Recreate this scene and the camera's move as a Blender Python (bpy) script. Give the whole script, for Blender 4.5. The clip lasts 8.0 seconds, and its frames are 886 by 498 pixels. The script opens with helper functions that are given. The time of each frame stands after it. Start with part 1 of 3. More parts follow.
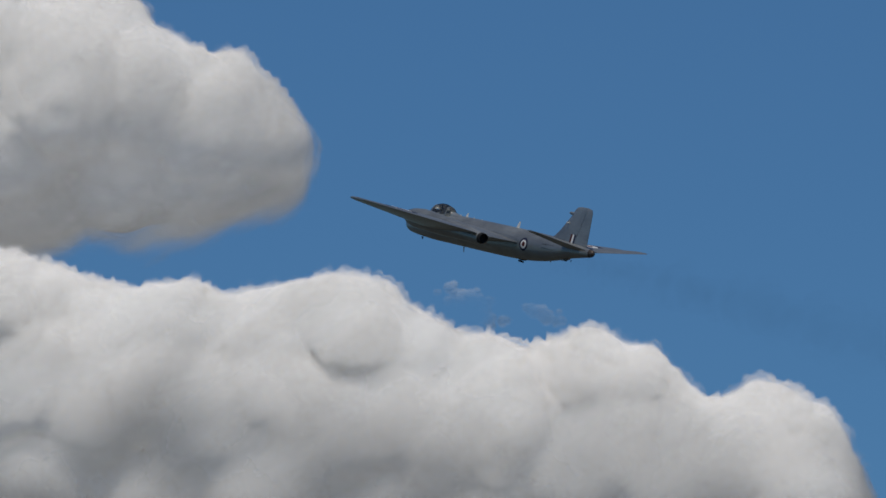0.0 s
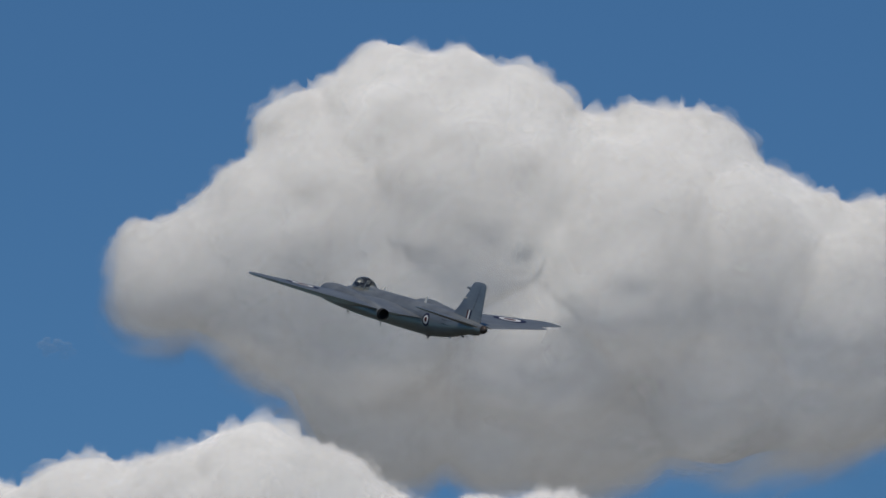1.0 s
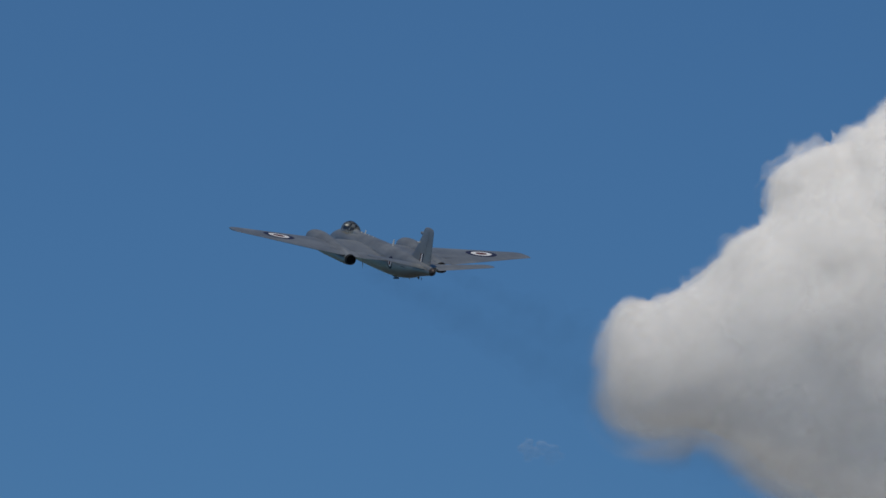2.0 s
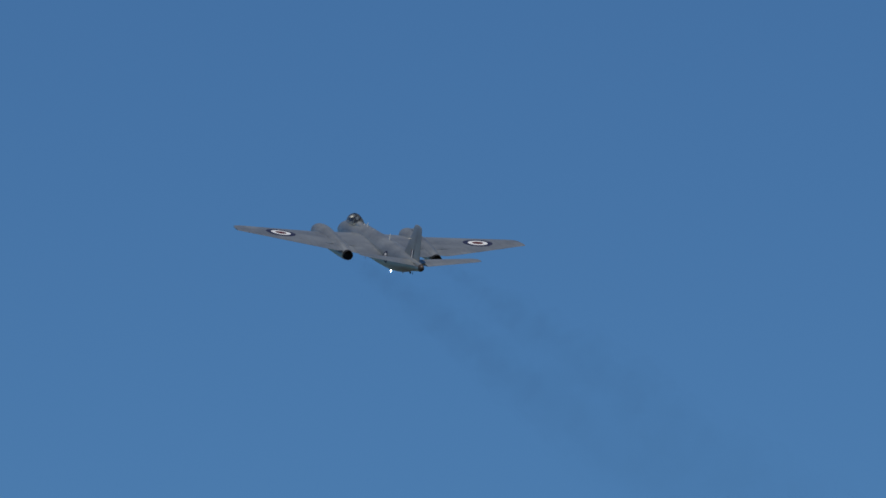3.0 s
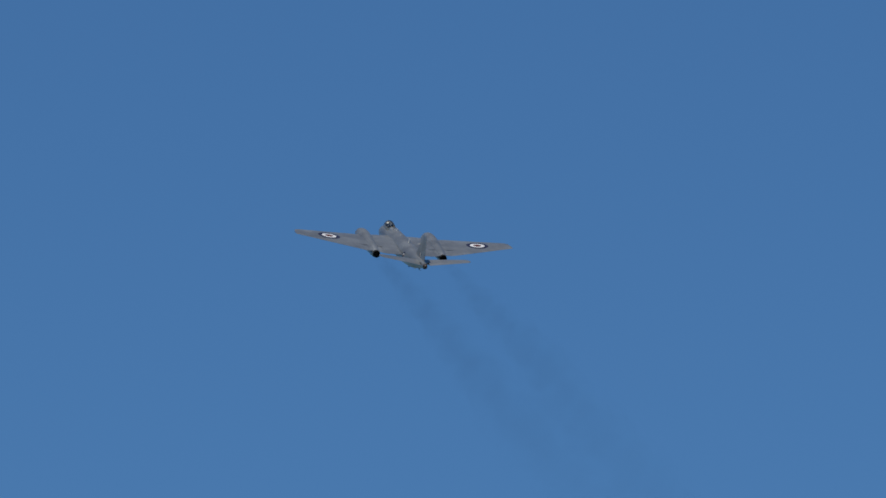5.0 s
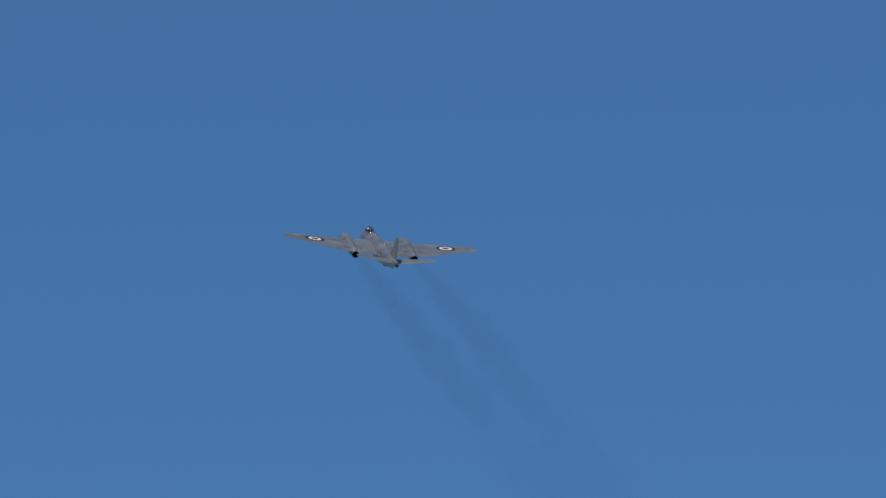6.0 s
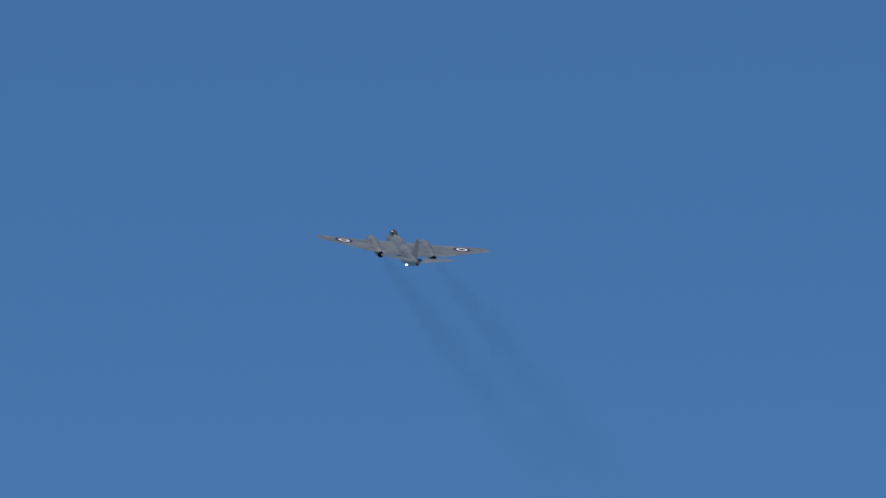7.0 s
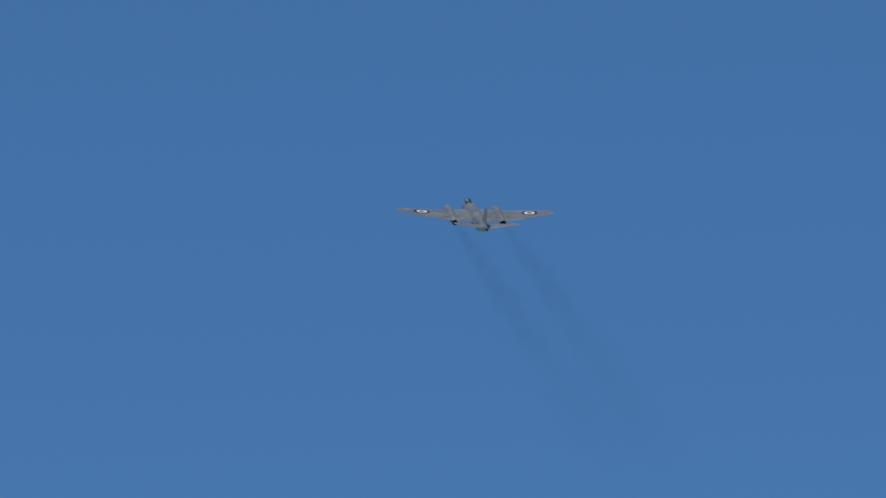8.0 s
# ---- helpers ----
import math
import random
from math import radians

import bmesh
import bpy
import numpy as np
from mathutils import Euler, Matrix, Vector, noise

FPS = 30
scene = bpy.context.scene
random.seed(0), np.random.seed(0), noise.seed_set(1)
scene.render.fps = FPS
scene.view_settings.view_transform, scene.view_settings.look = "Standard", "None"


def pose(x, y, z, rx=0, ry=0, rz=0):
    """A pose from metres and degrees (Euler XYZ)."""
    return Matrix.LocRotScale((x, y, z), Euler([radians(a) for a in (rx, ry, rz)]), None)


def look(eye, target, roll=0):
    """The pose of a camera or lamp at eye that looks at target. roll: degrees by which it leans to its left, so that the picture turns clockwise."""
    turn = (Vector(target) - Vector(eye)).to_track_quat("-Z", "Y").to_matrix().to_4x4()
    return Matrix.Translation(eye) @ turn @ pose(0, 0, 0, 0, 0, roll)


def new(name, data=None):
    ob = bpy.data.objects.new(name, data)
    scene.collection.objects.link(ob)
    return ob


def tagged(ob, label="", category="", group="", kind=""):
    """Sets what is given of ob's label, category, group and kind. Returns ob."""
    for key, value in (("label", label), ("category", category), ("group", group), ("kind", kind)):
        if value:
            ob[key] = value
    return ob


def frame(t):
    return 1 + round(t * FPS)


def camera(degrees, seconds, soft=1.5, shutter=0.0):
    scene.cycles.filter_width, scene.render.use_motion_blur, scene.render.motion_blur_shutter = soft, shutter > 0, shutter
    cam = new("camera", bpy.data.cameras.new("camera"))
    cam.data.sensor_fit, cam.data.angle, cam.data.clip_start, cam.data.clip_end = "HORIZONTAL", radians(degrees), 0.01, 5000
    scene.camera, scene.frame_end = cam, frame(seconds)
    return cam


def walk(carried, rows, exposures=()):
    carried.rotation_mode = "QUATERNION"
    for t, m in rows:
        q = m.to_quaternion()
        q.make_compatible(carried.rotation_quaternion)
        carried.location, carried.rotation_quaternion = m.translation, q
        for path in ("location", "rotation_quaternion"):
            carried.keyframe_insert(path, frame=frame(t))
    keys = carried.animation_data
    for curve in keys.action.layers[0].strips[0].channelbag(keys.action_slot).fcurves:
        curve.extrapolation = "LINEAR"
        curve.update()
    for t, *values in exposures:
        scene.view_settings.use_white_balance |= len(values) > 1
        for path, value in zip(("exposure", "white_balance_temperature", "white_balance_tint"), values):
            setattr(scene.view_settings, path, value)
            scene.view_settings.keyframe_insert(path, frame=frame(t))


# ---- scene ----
CAMERA_ROWS = [
    (0.0, pose(0, 0, 1.7, 100.980, -0.000, -3.246)),
    (0.2, pose(0, 0, 1.7, 101.220, -0.000, -2.894)),
    (0.5, pose(0, 0, 1.7, 101.603, -0.000, -1.854)),
    (0.7, pose(0, 0, 1.7, 101.830, -0.000, -1.157)),
    (1.0, pose(0, 0, 1.7, 102.000, -0.000, -0.000)),
    (1.2, pose(0, 0, 1.7, 101.998, -0.000, 0.958)),
    (1.5, pose(0, 0, 1.7, 102.118, -0.000, 2.044)),
    (1.7, pose(0, 0, 1.7, 102.236, -0.000, 2.620)),
    (2.0, pose(0, 0, 1.7, 102.522, -0.000, 3.495)),
    (2.2, pose(0, 0, 1.7, 102.660, -0.000, 4.118)),
    (3.3, pose(0, 0, 1.7, 104.055, -0.000, 7.573)),
    (3.5, pose(0, 0, 1.7, 104.370, -0.000, 8.171)),
    (4.0, pose(0, 0, 1.7, 104.617, -0.000, 9.362)),
    (4.5, pose(0, 0, 1.7, 105.227, -0.000, 10.219)),
    (4.7, pose(0, 0, 1.7, 105.574, -0.000, 10.640)),
    (5.8, pose(0, 0, 1.7, 106.863, -0.000, 12.125)),
    (6.0, pose(0, 0, 1.7, 107.070, -0.000, 12.400)),
    (6.5, pose(0, 0, 1.7, 107.537, -0.000, 13.070)),
    (7.0, pose(0, 0, 1.7, 107.935, -0.000, 13.649)),
    (7.5, pose(0, 0, 1.7, 108.260, -0.000, 14.270)),
    (8.0, pose(0, 0, 1.7, 108.519, -0.000, 14.992)),
]
AIRCRAFT_ROWS = [
    (0.0, pose(34.43, 564.05, 112.20, 3.20, -16.03, 120.85)),
    (0.2, pose(27.68, 552.58, 110.63, 3.24, -16.54, 119.91)),
    (0.5, pose(16.08, 555.72, 112.58, 3.33, -16.80, 118.83)),
    (0.7, pose(8.30, 549.39, 112.41, 3.81, -17.19, 117.62)),
    (1.0, pose(-2.86, 549.25, 114.66, 3.46, -17.58, 116.68)),
    (1.2, pose(-10.94, 568.49, 120.50, 3.48, -18.13, 115.44)),
    (1.5, pose(-22.29, 583.27, 126.44, 2.40, -18.35, 114.43)),
    (1.7, pose(-29.71, 589.52, 129.66, 1.72, -19.03, 113.76)),
    (2.0, pose(-40.98, 595.20, 134.01, 0.67, -19.57, 113.28)),
    (2.2, pose(-47.68, 593.82, 136.43, 0.09, -20.03, 113.41)),
    (3.3, pose(-89.10, 639.46, 161.81, -1.07, -23.18, 113.54)),
    (3.5, pose(-97.69, 657.40, 169.48, -1.06, -23.78, 113.63)),
    (4.0, pose(-119.84, 709.12, 191.88, -0.87, -25.03, 114.03)),
    (4.5, pose(-141.59, 757.51, 214.67, -0.34, -25.73, 114.13)),
    (4.7, pose(-150.99, 780.94, 225.15, 0.03, -26.19, 113.77)),
    (5.8, pose(-199.77, 895.65, 280.27, 1.08, -27.08, 113.51)),
    (6.0, pose(-208.49, 915.86, 290.29, 1.15, -27.09, 113.53)),
    (6.5, pose(-229.87, 965.11, 314.97, 1.26, -27.27, 113.80)),
    (7.0, pose(-250.17, 1008.99, 338.23, 1.34, -27.70, 114.22)),
    (7.5, pose(-275.19, 1072.57, 368.74, 0.09, -28.43, 113.59)),
    (8.0, pose(-291.58, 1104.57, 389.01, -1.95, -28.70, 113.65)),
]

CLOUD_RANGE = [  # seconds, metres along the line of sight
    (0.0, 4325),
    (0.2, 3861),
    (0.5, 3513),
    (0.7, 3260),
    (1.0, 3000),
    (1.2, 2878),
    (1.5, 2743),
    (1.7, 2649),
    (2.0, 2550),
    (2.2, 2482),
    (8.0, 2420),
]

CLOUD_SHIFT = Vector((0, 0.978148, 0.207912))   # the line along which the cloud bank draws near
cam = camera(5.5, 8.0, soft=1.6)
walk(cam, CAMERA_ROWS, [(0.0, -0.31), (2.2, -0.26), (3.3, 0.07), (5.0, 0.16), (8.0, 0.31)])

# ---- light ----
SUN_ELEV, SUN_TURN = 60, 186          # degrees; turn clockwise from +y
world = bpy.data.worlds.new("sky")
scene.world = world
world.use_nodes = True
wn, wl = world.node_tree.nodes, world.node_tree.links
sky = wn.new("ShaderNodeTexSky")
sky.sky_type, sky.sun_disc = "NISHITA", False
sky.sun_elevation, sky.sun_rotation = radians(SUN_ELEV), radians(SUN_TURN)
sky.altitude, sky.air_density, sky.dust_density, sky.ozone_density = 100, 1.0, 0.3, 4.0
tint = wn.new("ShaderNodeMix")
tint.data_type, tint.blend_type = "RGBA", "MULTIPLY"
tint.inputs[0].default_value = 1
tint.inputs[7].default_value = (0.335, 0.555, 0.725, 1)
wl.new(sky.outputs[0], tint.inputs[6])
wl.new(tint.outputs[2], wn["Background"].inputs[0])
wn["Background"].inputs[1].default_value = 0.10

sun = new("sun", bpy.data.lights.new("sun", "SUN"))
sun.data.energy, sun.data.angle, sun.data.color = 2.6, radians(0.5), (1.0, 0.92, 0.80)
ce, se, st, ct = (math.cos(radians(SUN_ELEV)), math.sin(radians(SUN_ELEV)),
                  math.sin(radians(SUN_TURN)), math.cos(radians(SUN_TURN)))
sun.matrix_world = look((900 * ce * st, 900 * ce * ct, 900 * se), (0, 0, 0))
scene.cycles.transparent_max_bounces = 128


# ---- materials ----
def material(name):
    m = bpy.data.materials.new(name)
    m.use_nodes = True
    return m, m.node_tree.nodes, m.node_tree.links


def node(ns, kind, **inputs):
    n = ns.new(kind)
    for key, value in inputs.items():
        n.inputs[key.replace("_", " ")].default_value = value
    return n


def ramp(ns, stops):
    r = ns.new("ShaderNodeValToRGB")
    while len(r.color_ramp.elements) < len(stops):
        r.color_ramp.elements.new(0.5)
    for e, (at, c) in zip(r.color_ramp.elements, stops):
        e.position, e.color = at, (*c, 1)
    return r


def painted(name, colour, rough=0.45, metal=0.0, wear=0.12, panels=True, coat=0.0):
    """Weathered paint over riveted skin: broad fading, fine streaks and panel joints."""
    m, ns, ln = material(name)
    b = ns["Principled BSDF"]
    co = ns.new("ShaderNodeTexCoord")
    wide = node(ns, "ShaderNodeTexNoise", Scale=0.55, Detail=5.0, Roughness=0.6)
    fine = node(ns, "ShaderNodeTexNoise", Scale=9.0, Detail=4.0)
    stretch = ns.new("ShaderNodeMapping")
    stretch.inputs["Scale"].default_value = (0.15, 1.0, 1.0)
    ln.new(co.outputs["Object"], wide.inputs["Vector"])
    ln.new(co.outputs["Object"], stretch.inputs["Vector"])
    ln.new(stretch.outputs[0], fine.inputs["Vector"])
    dark = tuple(c * (1 - wear * 1.6) for c in colour)
    light = tuple(min(1, c * (1 + wear)) for c in colour)
    r1 = ramp(ns, [(0.3, dark), (0.7, light)])
    ln.new(wide.outputs["Fac"], r1.inputs[0])
    r2 = ramp(ns, [(0.3, (1 - wear,) * 3), (0.7, (1, 1, 1))])
    ln.new(fine.outputs["Fac"], r2.inputs[0])
    mul = ns.new("ShaderNodeMix")
    mul.data_type, mul.blend_type = "RGBA", "MULTIPLY"
    mul.inputs[0].default_value = 1
    ln.new(r1.outputs[0], mul.inputs[6])
    ln.new(r2.outputs[0], mul.inputs[7])
    last = mul.outputs[2]
    if panels:
        brick = ns.new("ShaderNodeTexBrick")
        brick.inputs["Scale"].default_value = 1.0
        brick.inputs["Mortar Size"].default_value = 0.012
        brick.inputs["Brick Width"].default_value = 1.9
        brick.inputs["Row Height"].default_value = 0.85
        brick.inputs["Color1"].default_value = (1, 1, 1, 1)
        brick.inputs["Color2"].default_value = (0.9, 0.9, 0.91, 1)
        brick.inputs["Mortar"].default_value = (0.78, 0.78, 0.78, 1)
        ln.new(co.outputs["Object"], brick.inputs["Vector"])
        mul2 = ns.new("ShaderNodeMix")
        mul2.data_type, mul2.blend_type = "RGBA", "MULTIPLY"
        mul2.inputs[0].default_value = 1
        ln.new(last, mul2.inputs[6])
        ln.new(brick.outputs["Color"], mul2.inputs[7])
        last = mul2.outputs[2]
    ln.new(last, b.inputs["Base Color"])
    rr = ns.new("ShaderNodeMapRange")
    rr.inputs[3].default_value, rr.inputs[4].default_value = rough - 0.08, rough + 0.12
    ln.new(wide.outputs["Fac"], rr.inputs[0])
    ln.new(rr.outputs[0], b.inputs["Roughness"])
    b.inputs["Metallic"].default_value = metal
    bump = node(ns, "ShaderNodeBump", Strength=0.15, Distance=0.01)
    ln.new(fine.outputs["Fac"], bump.inputs["Height"])
    ln.new(bump.outputs[0], b.inputs["Normal"])
    return m


SKIN = painted("silver_grey_paint", (0.345, 0.36, 0.355), 0.38, 0.60, 0.14)
DARK = painted("dark_grey_metal", (0.05, 0.05, 0.05), 0.5, 0.6, 0.2, False)
SOOT = painted("burnt_metal", (0.012, 0.012, 0.012), 0.7, 0.3, 0.2, False)
BLUE = painted("roundel_blue_paint", (0.008, 0.013, 0.050), 0.65, 0, 0.1, False)
WHITE = painted("white_paint", (0.78, 0.78, 0.76), 0.45, 0, 0.06, False)
RED = painted("roundel_red_paint", (0.085, 0.014, 0.016), 0.65, 0, 0.1, False)
AERIAL = painted("pale_aerial_paint", (0.7, 0.69, 0.65), 0.4, 0, 0.06, False)
SCORCHED = painted("scorched_brown_metal", (0.11, 0.085, 0.07), 0.5, 0.5, 0.25, False)
SEAT = painted("black_leather", (0.11, 0.11, 0.115), 0.6, 0, 0.2, False)


def glass_material():
    """Thin smoked perspex: dims what is behind it and mirrors the sky."""
    m, ns, ln = material("canopy_perspex")
    out = ns["Material Output"]
    ns.remove(ns["Principled BSDF"])
    clear = node(ns, "ShaderNodeBsdfTransparent", Color=(0.74, 0.77, 0.78, 1))
    gloss = node(ns, "ShaderNodeBsdfGlossy", Roughness=0.06)
    edge = node(ns, "ShaderNodeFresnel", IOR=1.6)
    mix = ns.new("ShaderNodeMixShader")
    ln.new(edge.outputs[0], mix.inputs[0]); ln.new(clear.outputs[0], mix.inputs[1]); ln.new(gloss.outputs[0], mix.inputs[2])
    ln.new(mix.outputs[0], out.inputs[0])
    return m


GLASS = glass_material()


def lamp_material():
    m, ns, ln = material("white_beacon_lamp")
    b = ns["Principled BSDF"]
    b.inputs["Emission Color"].default_value = (1.0, 0.95, 0.85, 1)
    b.inputs["Emission Strength"].default_value = 700
    return m


def smoke_material():
    """Thin exhaust soot, patchy, denser near the engine and fading along the trail."""
    m, ns, ln = material("exhaust_soot")
    out = ns["Material Output"]
    ns.remove(ns["Principled BSDF"])
    co = ns.new("ShaderNodeTexCoord")
    sep = ns.new("ShaderNodeSeparateXYZ")
    ln.new(co.outputs["Object"], sep.inputs[0])
    rise = ns.new("ShaderNodeMapRange")
    for k, v in enumerate((-5.3, -10.0, 0.5, 1.0), 1):
        rise.inputs[k].default_value = v
    fall = ns.new("ShaderNodeMapRange")
    for k, v in enumerate((-12.0, -150.0, 1.0, 0.0), 1):
        fall.inputs[k].default_value = v
    ln.new(sep.outputs[0], rise.inputs[0])
    ln.new(sep.outputs[0], fall.inputs[0])
    stretch = ns.new("ShaderNodeMapping")
    stretch.inputs["Scale"].default_value = (0.35, 1, 1)
    ln.new(co.outputs["Object"], stretch.inputs[0])
    patch = node(ns, "ShaderNodeTexNoise", Scale=0.45, Detail=4.0, Roughness=0.6)
    ln.new(stretch.outputs[0], patch.inputs["Vector"])
    pr = ns.new("ShaderNodeMapRange")
    for k, v in enumerate((0.3, 0.7, 0.25, 1.0), 1):
        pr.inputs[k].default_value = v
    ln.new(patch.outputs["Fac"], pr.inputs[0])
    a = ns.new("ShaderNodeMath"); a.operation = "MULTIPLY"
    ln.new(rise.outputs[0], a.inputs[0]); ln.new(fall.outputs[0], a.inputs[1])
    c = ns.new("ShaderNodeMath"); c.operation = "MULTIPLY"
    ln.new(a.outputs[0], c.inputs[0]); ln.new(pr.outputs[0], c.inputs[1])
    d = ns.new("ShaderNodeMath"); d.operation = "MULTIPLY"
    ln.new(c.outputs[0], d.inputs[0]); d.inputs[1].default_value = 0.0145
    mix = ns.new("ShaderNodeMixShader")
    clear = ns.new("ShaderNodeBsdfTransparent")
    soot = node(ns, "ShaderNodeBsdfDiffuse", Color=(0.05, 0.055, 0.065, 1))
    ln.new(d.outputs[0], mix.inputs[0]); ln.new(clear.outputs[0], mix.inputs[1]); ln.new(soot.outputs[0], mix.inputs[2])
    ln.new(mix.outputs[0], out.inputs[0])
    return m


def cloud_material(name, cover, shift=0.0):
    """Water droplets: white, the light wandering deep inside; cover below 1 lets patches of sky through."""
    m, ns, ln = material(name)
    out = ns["Material Output"]
    deep = ns["Principled BSDF"]
    co = ns.new("ShaderNodeTexCoord")
    broad = ns.new("ShaderNodeAttribute")
    broad.attribute_name = "broad_normal"
    turn = ns.new("ShaderNodeVectorTransform")
    turn.vector_type, turn.convert_from, turn.convert_to = "NORMAL", "OBJECT", "WORLD"
    ln.new(broad.outputs["Vector"], turn.inputs[0])
    ln.new(turn.outputs[0], deep.inputs["Normal"])
    deep.inputs["Base Color"].default_value = (0.996, 0.996, 0.996, 1)
    deep.inputs["Roughness"].default_value = 1.0
    deep.inputs["Specular IOR Level"].default_value = 0.0
    deep.inputs["Subsurface Weight"].default_value = 1.0
    deep.inputs["Subsurface Radius"].default_value = (1.0, 1.0, 1.0)
    deep.inputs["Subsurface Scale"].default_value = CLOUD_DEPTH
    # weak even glow added in place of sunlight scattered through the far cloud
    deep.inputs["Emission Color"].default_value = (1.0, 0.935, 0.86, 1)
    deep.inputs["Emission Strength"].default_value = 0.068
    if cover < 1:
        # the veils get an added glow too, which lifts their unlit undersides
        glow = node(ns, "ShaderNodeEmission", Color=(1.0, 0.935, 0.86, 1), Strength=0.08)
        dif = node(ns, "ShaderNodeBsdfDiffuse", Color=(0.96, 0.96, 0.96, 1))
        trl = node(ns, "ShaderNodeBsdfTranslucent", Color=(0.96, 0.96, 0.96, 1))
        ln.new(turn.outputs[0], dif.inputs["Normal"])
        deep = ns.new("ShaderNodeMixShader")
        deep.inputs[0].default_value = 0.45
        ln.new(dif.outputs[0], deep.inputs[1]); ln.new(trl.outputs[0], deep.inputs[2])
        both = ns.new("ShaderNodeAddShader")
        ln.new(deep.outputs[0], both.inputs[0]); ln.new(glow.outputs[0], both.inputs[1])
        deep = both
        place = ns.new("ShaderNodeMapping")
        place.inputs["Location"].default_value = (shift * 3.7, shift * 1.1, shift * 2.3)
        ln.new(co.outputs["Object"], place.inputs[0])
        n2 = node(ns, "ShaderNodeTexNoise", Scale=0.045, Detail=5.0, Roughness=0.5)
        ln.new(place.outputs[0], n2.inputs["Vector"])
        mr = ns.new("ShaderNodeMapRange")
        mr.interpolation_type = "SMOOTHSTEP"
        for k, v in enumerate((0.32 + 0.01 * shift, 0.64 + 0.01 * shift, cover * max(0.0, 0.45 - 0.05 * shift), cover), 1):
            mr.inputs[k].default_value = v
        ln.new(n2.outputs["Fac"], mr.inputs[0])
        clear = ns.new("ShaderNodeBsdfTransparent")
        mix = ns.new("ShaderNodeMixShader")
        ln.new(mr.outputs[0], mix.inputs[0]); ln.new(clear.outputs[0], mix.inputs[1]); ln.new(deep.outputs[0], mix.inputs[2])
        ln.new(mix.outputs[0], out.inputs[0])
    return m


CLOUD_DEPTH = 60.0      # metres that light travels inside a cloud


def grass_material():
    m, ns, ln = material("airfield_grass")
    b = ns["Principled BSDF"]
    co = ns.new("ShaderNodeTexCoord")
    n1 = node(ns, "ShaderNodeTexNoise", Scale=0.02, Detail=8.0)
    ln.new(co.outputs["Object"], n1.inputs["Vector"])
    r = ramp(ns, [(0.3, (0.042, 0.039, 0.027)), (0.7, (0.078, 0.070, 0.050))])
    ln.new(n1.outputs["Fac"], r.inputs[0])
    ln.new(r.outputs[0], b.inputs["Base Color"])
    b.inputs["Roughness"].default_value = 0.95
    return m


SMOKE, GRASS = smoke_material(), grass_material()
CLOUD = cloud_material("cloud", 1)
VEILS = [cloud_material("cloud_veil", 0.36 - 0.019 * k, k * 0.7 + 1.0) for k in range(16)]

# ---- building tools ----


def mesh_object(name, bm, mat, parent=None, smooth=True):
    me = bpy.data.meshes.new(name)
    bmesh.ops.recalc_face_normals(bm, faces=bm.faces)
    bm.to_mesh(me)
    bm.free()
    me.materials.append(mat)
    if smooth:
        me.polygons.foreach_set("use_smooth", [True] * len(me.polygons))
        me.set_sharp_from_angle(angle=radians(40))
    ob = new(name, me)
    if parent:
        ob.parent = parent
    return ob


def part(name, bm, mat, parent, label="", smooth=True):
    ob = mesh_object(name, bm, mat, parent, smooth)
    return tagged(ob, label) if label else ob


def skin(bm, rings, cap=True):
    """Joins rings of equally many points into one closed body."""
    vs = [[bm.verts.new(p) for p in ring] for ring in rings]
    n = len(vs[0])
    for a, b in zip(vs, vs[1:]):
        for i in range(n):
            bm.faces.new((a[i], a[(i + 1) % n], b[(i + 1) % n], b[i]))
    if cap:
        bm.faces.new(vs[0])
        bm.faces.new(vs[-1][::-1])
    return bm


def smooth_table(table, steps):
    """Rows of numbers along a body, run through a soft curve."""
    t = np.array(table, float)
    s = np.linspace(0, len(t) - 1, steps)
    rows = []
    for u in s:
        i = min(int(u), len(t) - 2)
        f = u - i
        p0, p1, p2, p3 = t[max(i - 1, 0)], t[i], t[i + 1], t[min(i + 2, len(t) - 1)]
        rows.append(0.5 * (2 * p1 + (p2 - p0) * f + (2 * p0 - 5 * p1 + 4 * p2 - p3) * f * f
                           + (3 * p1 - p0 - 3 * p2 + p3) * f ** 3))
    return rows


# ---- setting ----
bm = bmesh.new()
bmesh.ops.create_circle(bm, cap_ends=True, segments=96, radius=4900)
tagged(mesh_object("ground", bm, GRASS, smooth=False), "open grass airfield under the sky", "ground", kind="structure")

# ---- the aircraft: x forward, y to its port side, z up, in metres ----
# along the fuselage: x, height of the centre, half width, half height
FUSELAGE = [(8.45, -0.24, 0.06, 0.06), (8.30, -0.23, 0.30, 0.28), (7.9, -0.20, 0.50, 0.48), (7.2, -0.12, 0.66, 0.65), (6.2, -0.04, 0.80, 0.80),
            (5.0, 0.0, 0.88, 0.89), (3.0, 0.01, 0.92, 0.92), (-1.0, 0.0, 0.93, 0.95), (-4.0, 0.0, 0.92, 0.95), (-6.0, 0.03, 0.82, 0.90),
            (-8.0, 0.12, 0.66, 0.76), (-10.0, 0.25, 0.45, 0.50), (-11.6, 0.31, 0.27, 0.31), (-12.1, 0.32, 0.22, 0.27)]


def fuselage_at(x):
    t = FUSELAGE[::-1]
    xs = [r[0] for r in t]
    return [float(np.interp(x, xs, [r[k] for r in t])) for k in (1, 2, 3)]


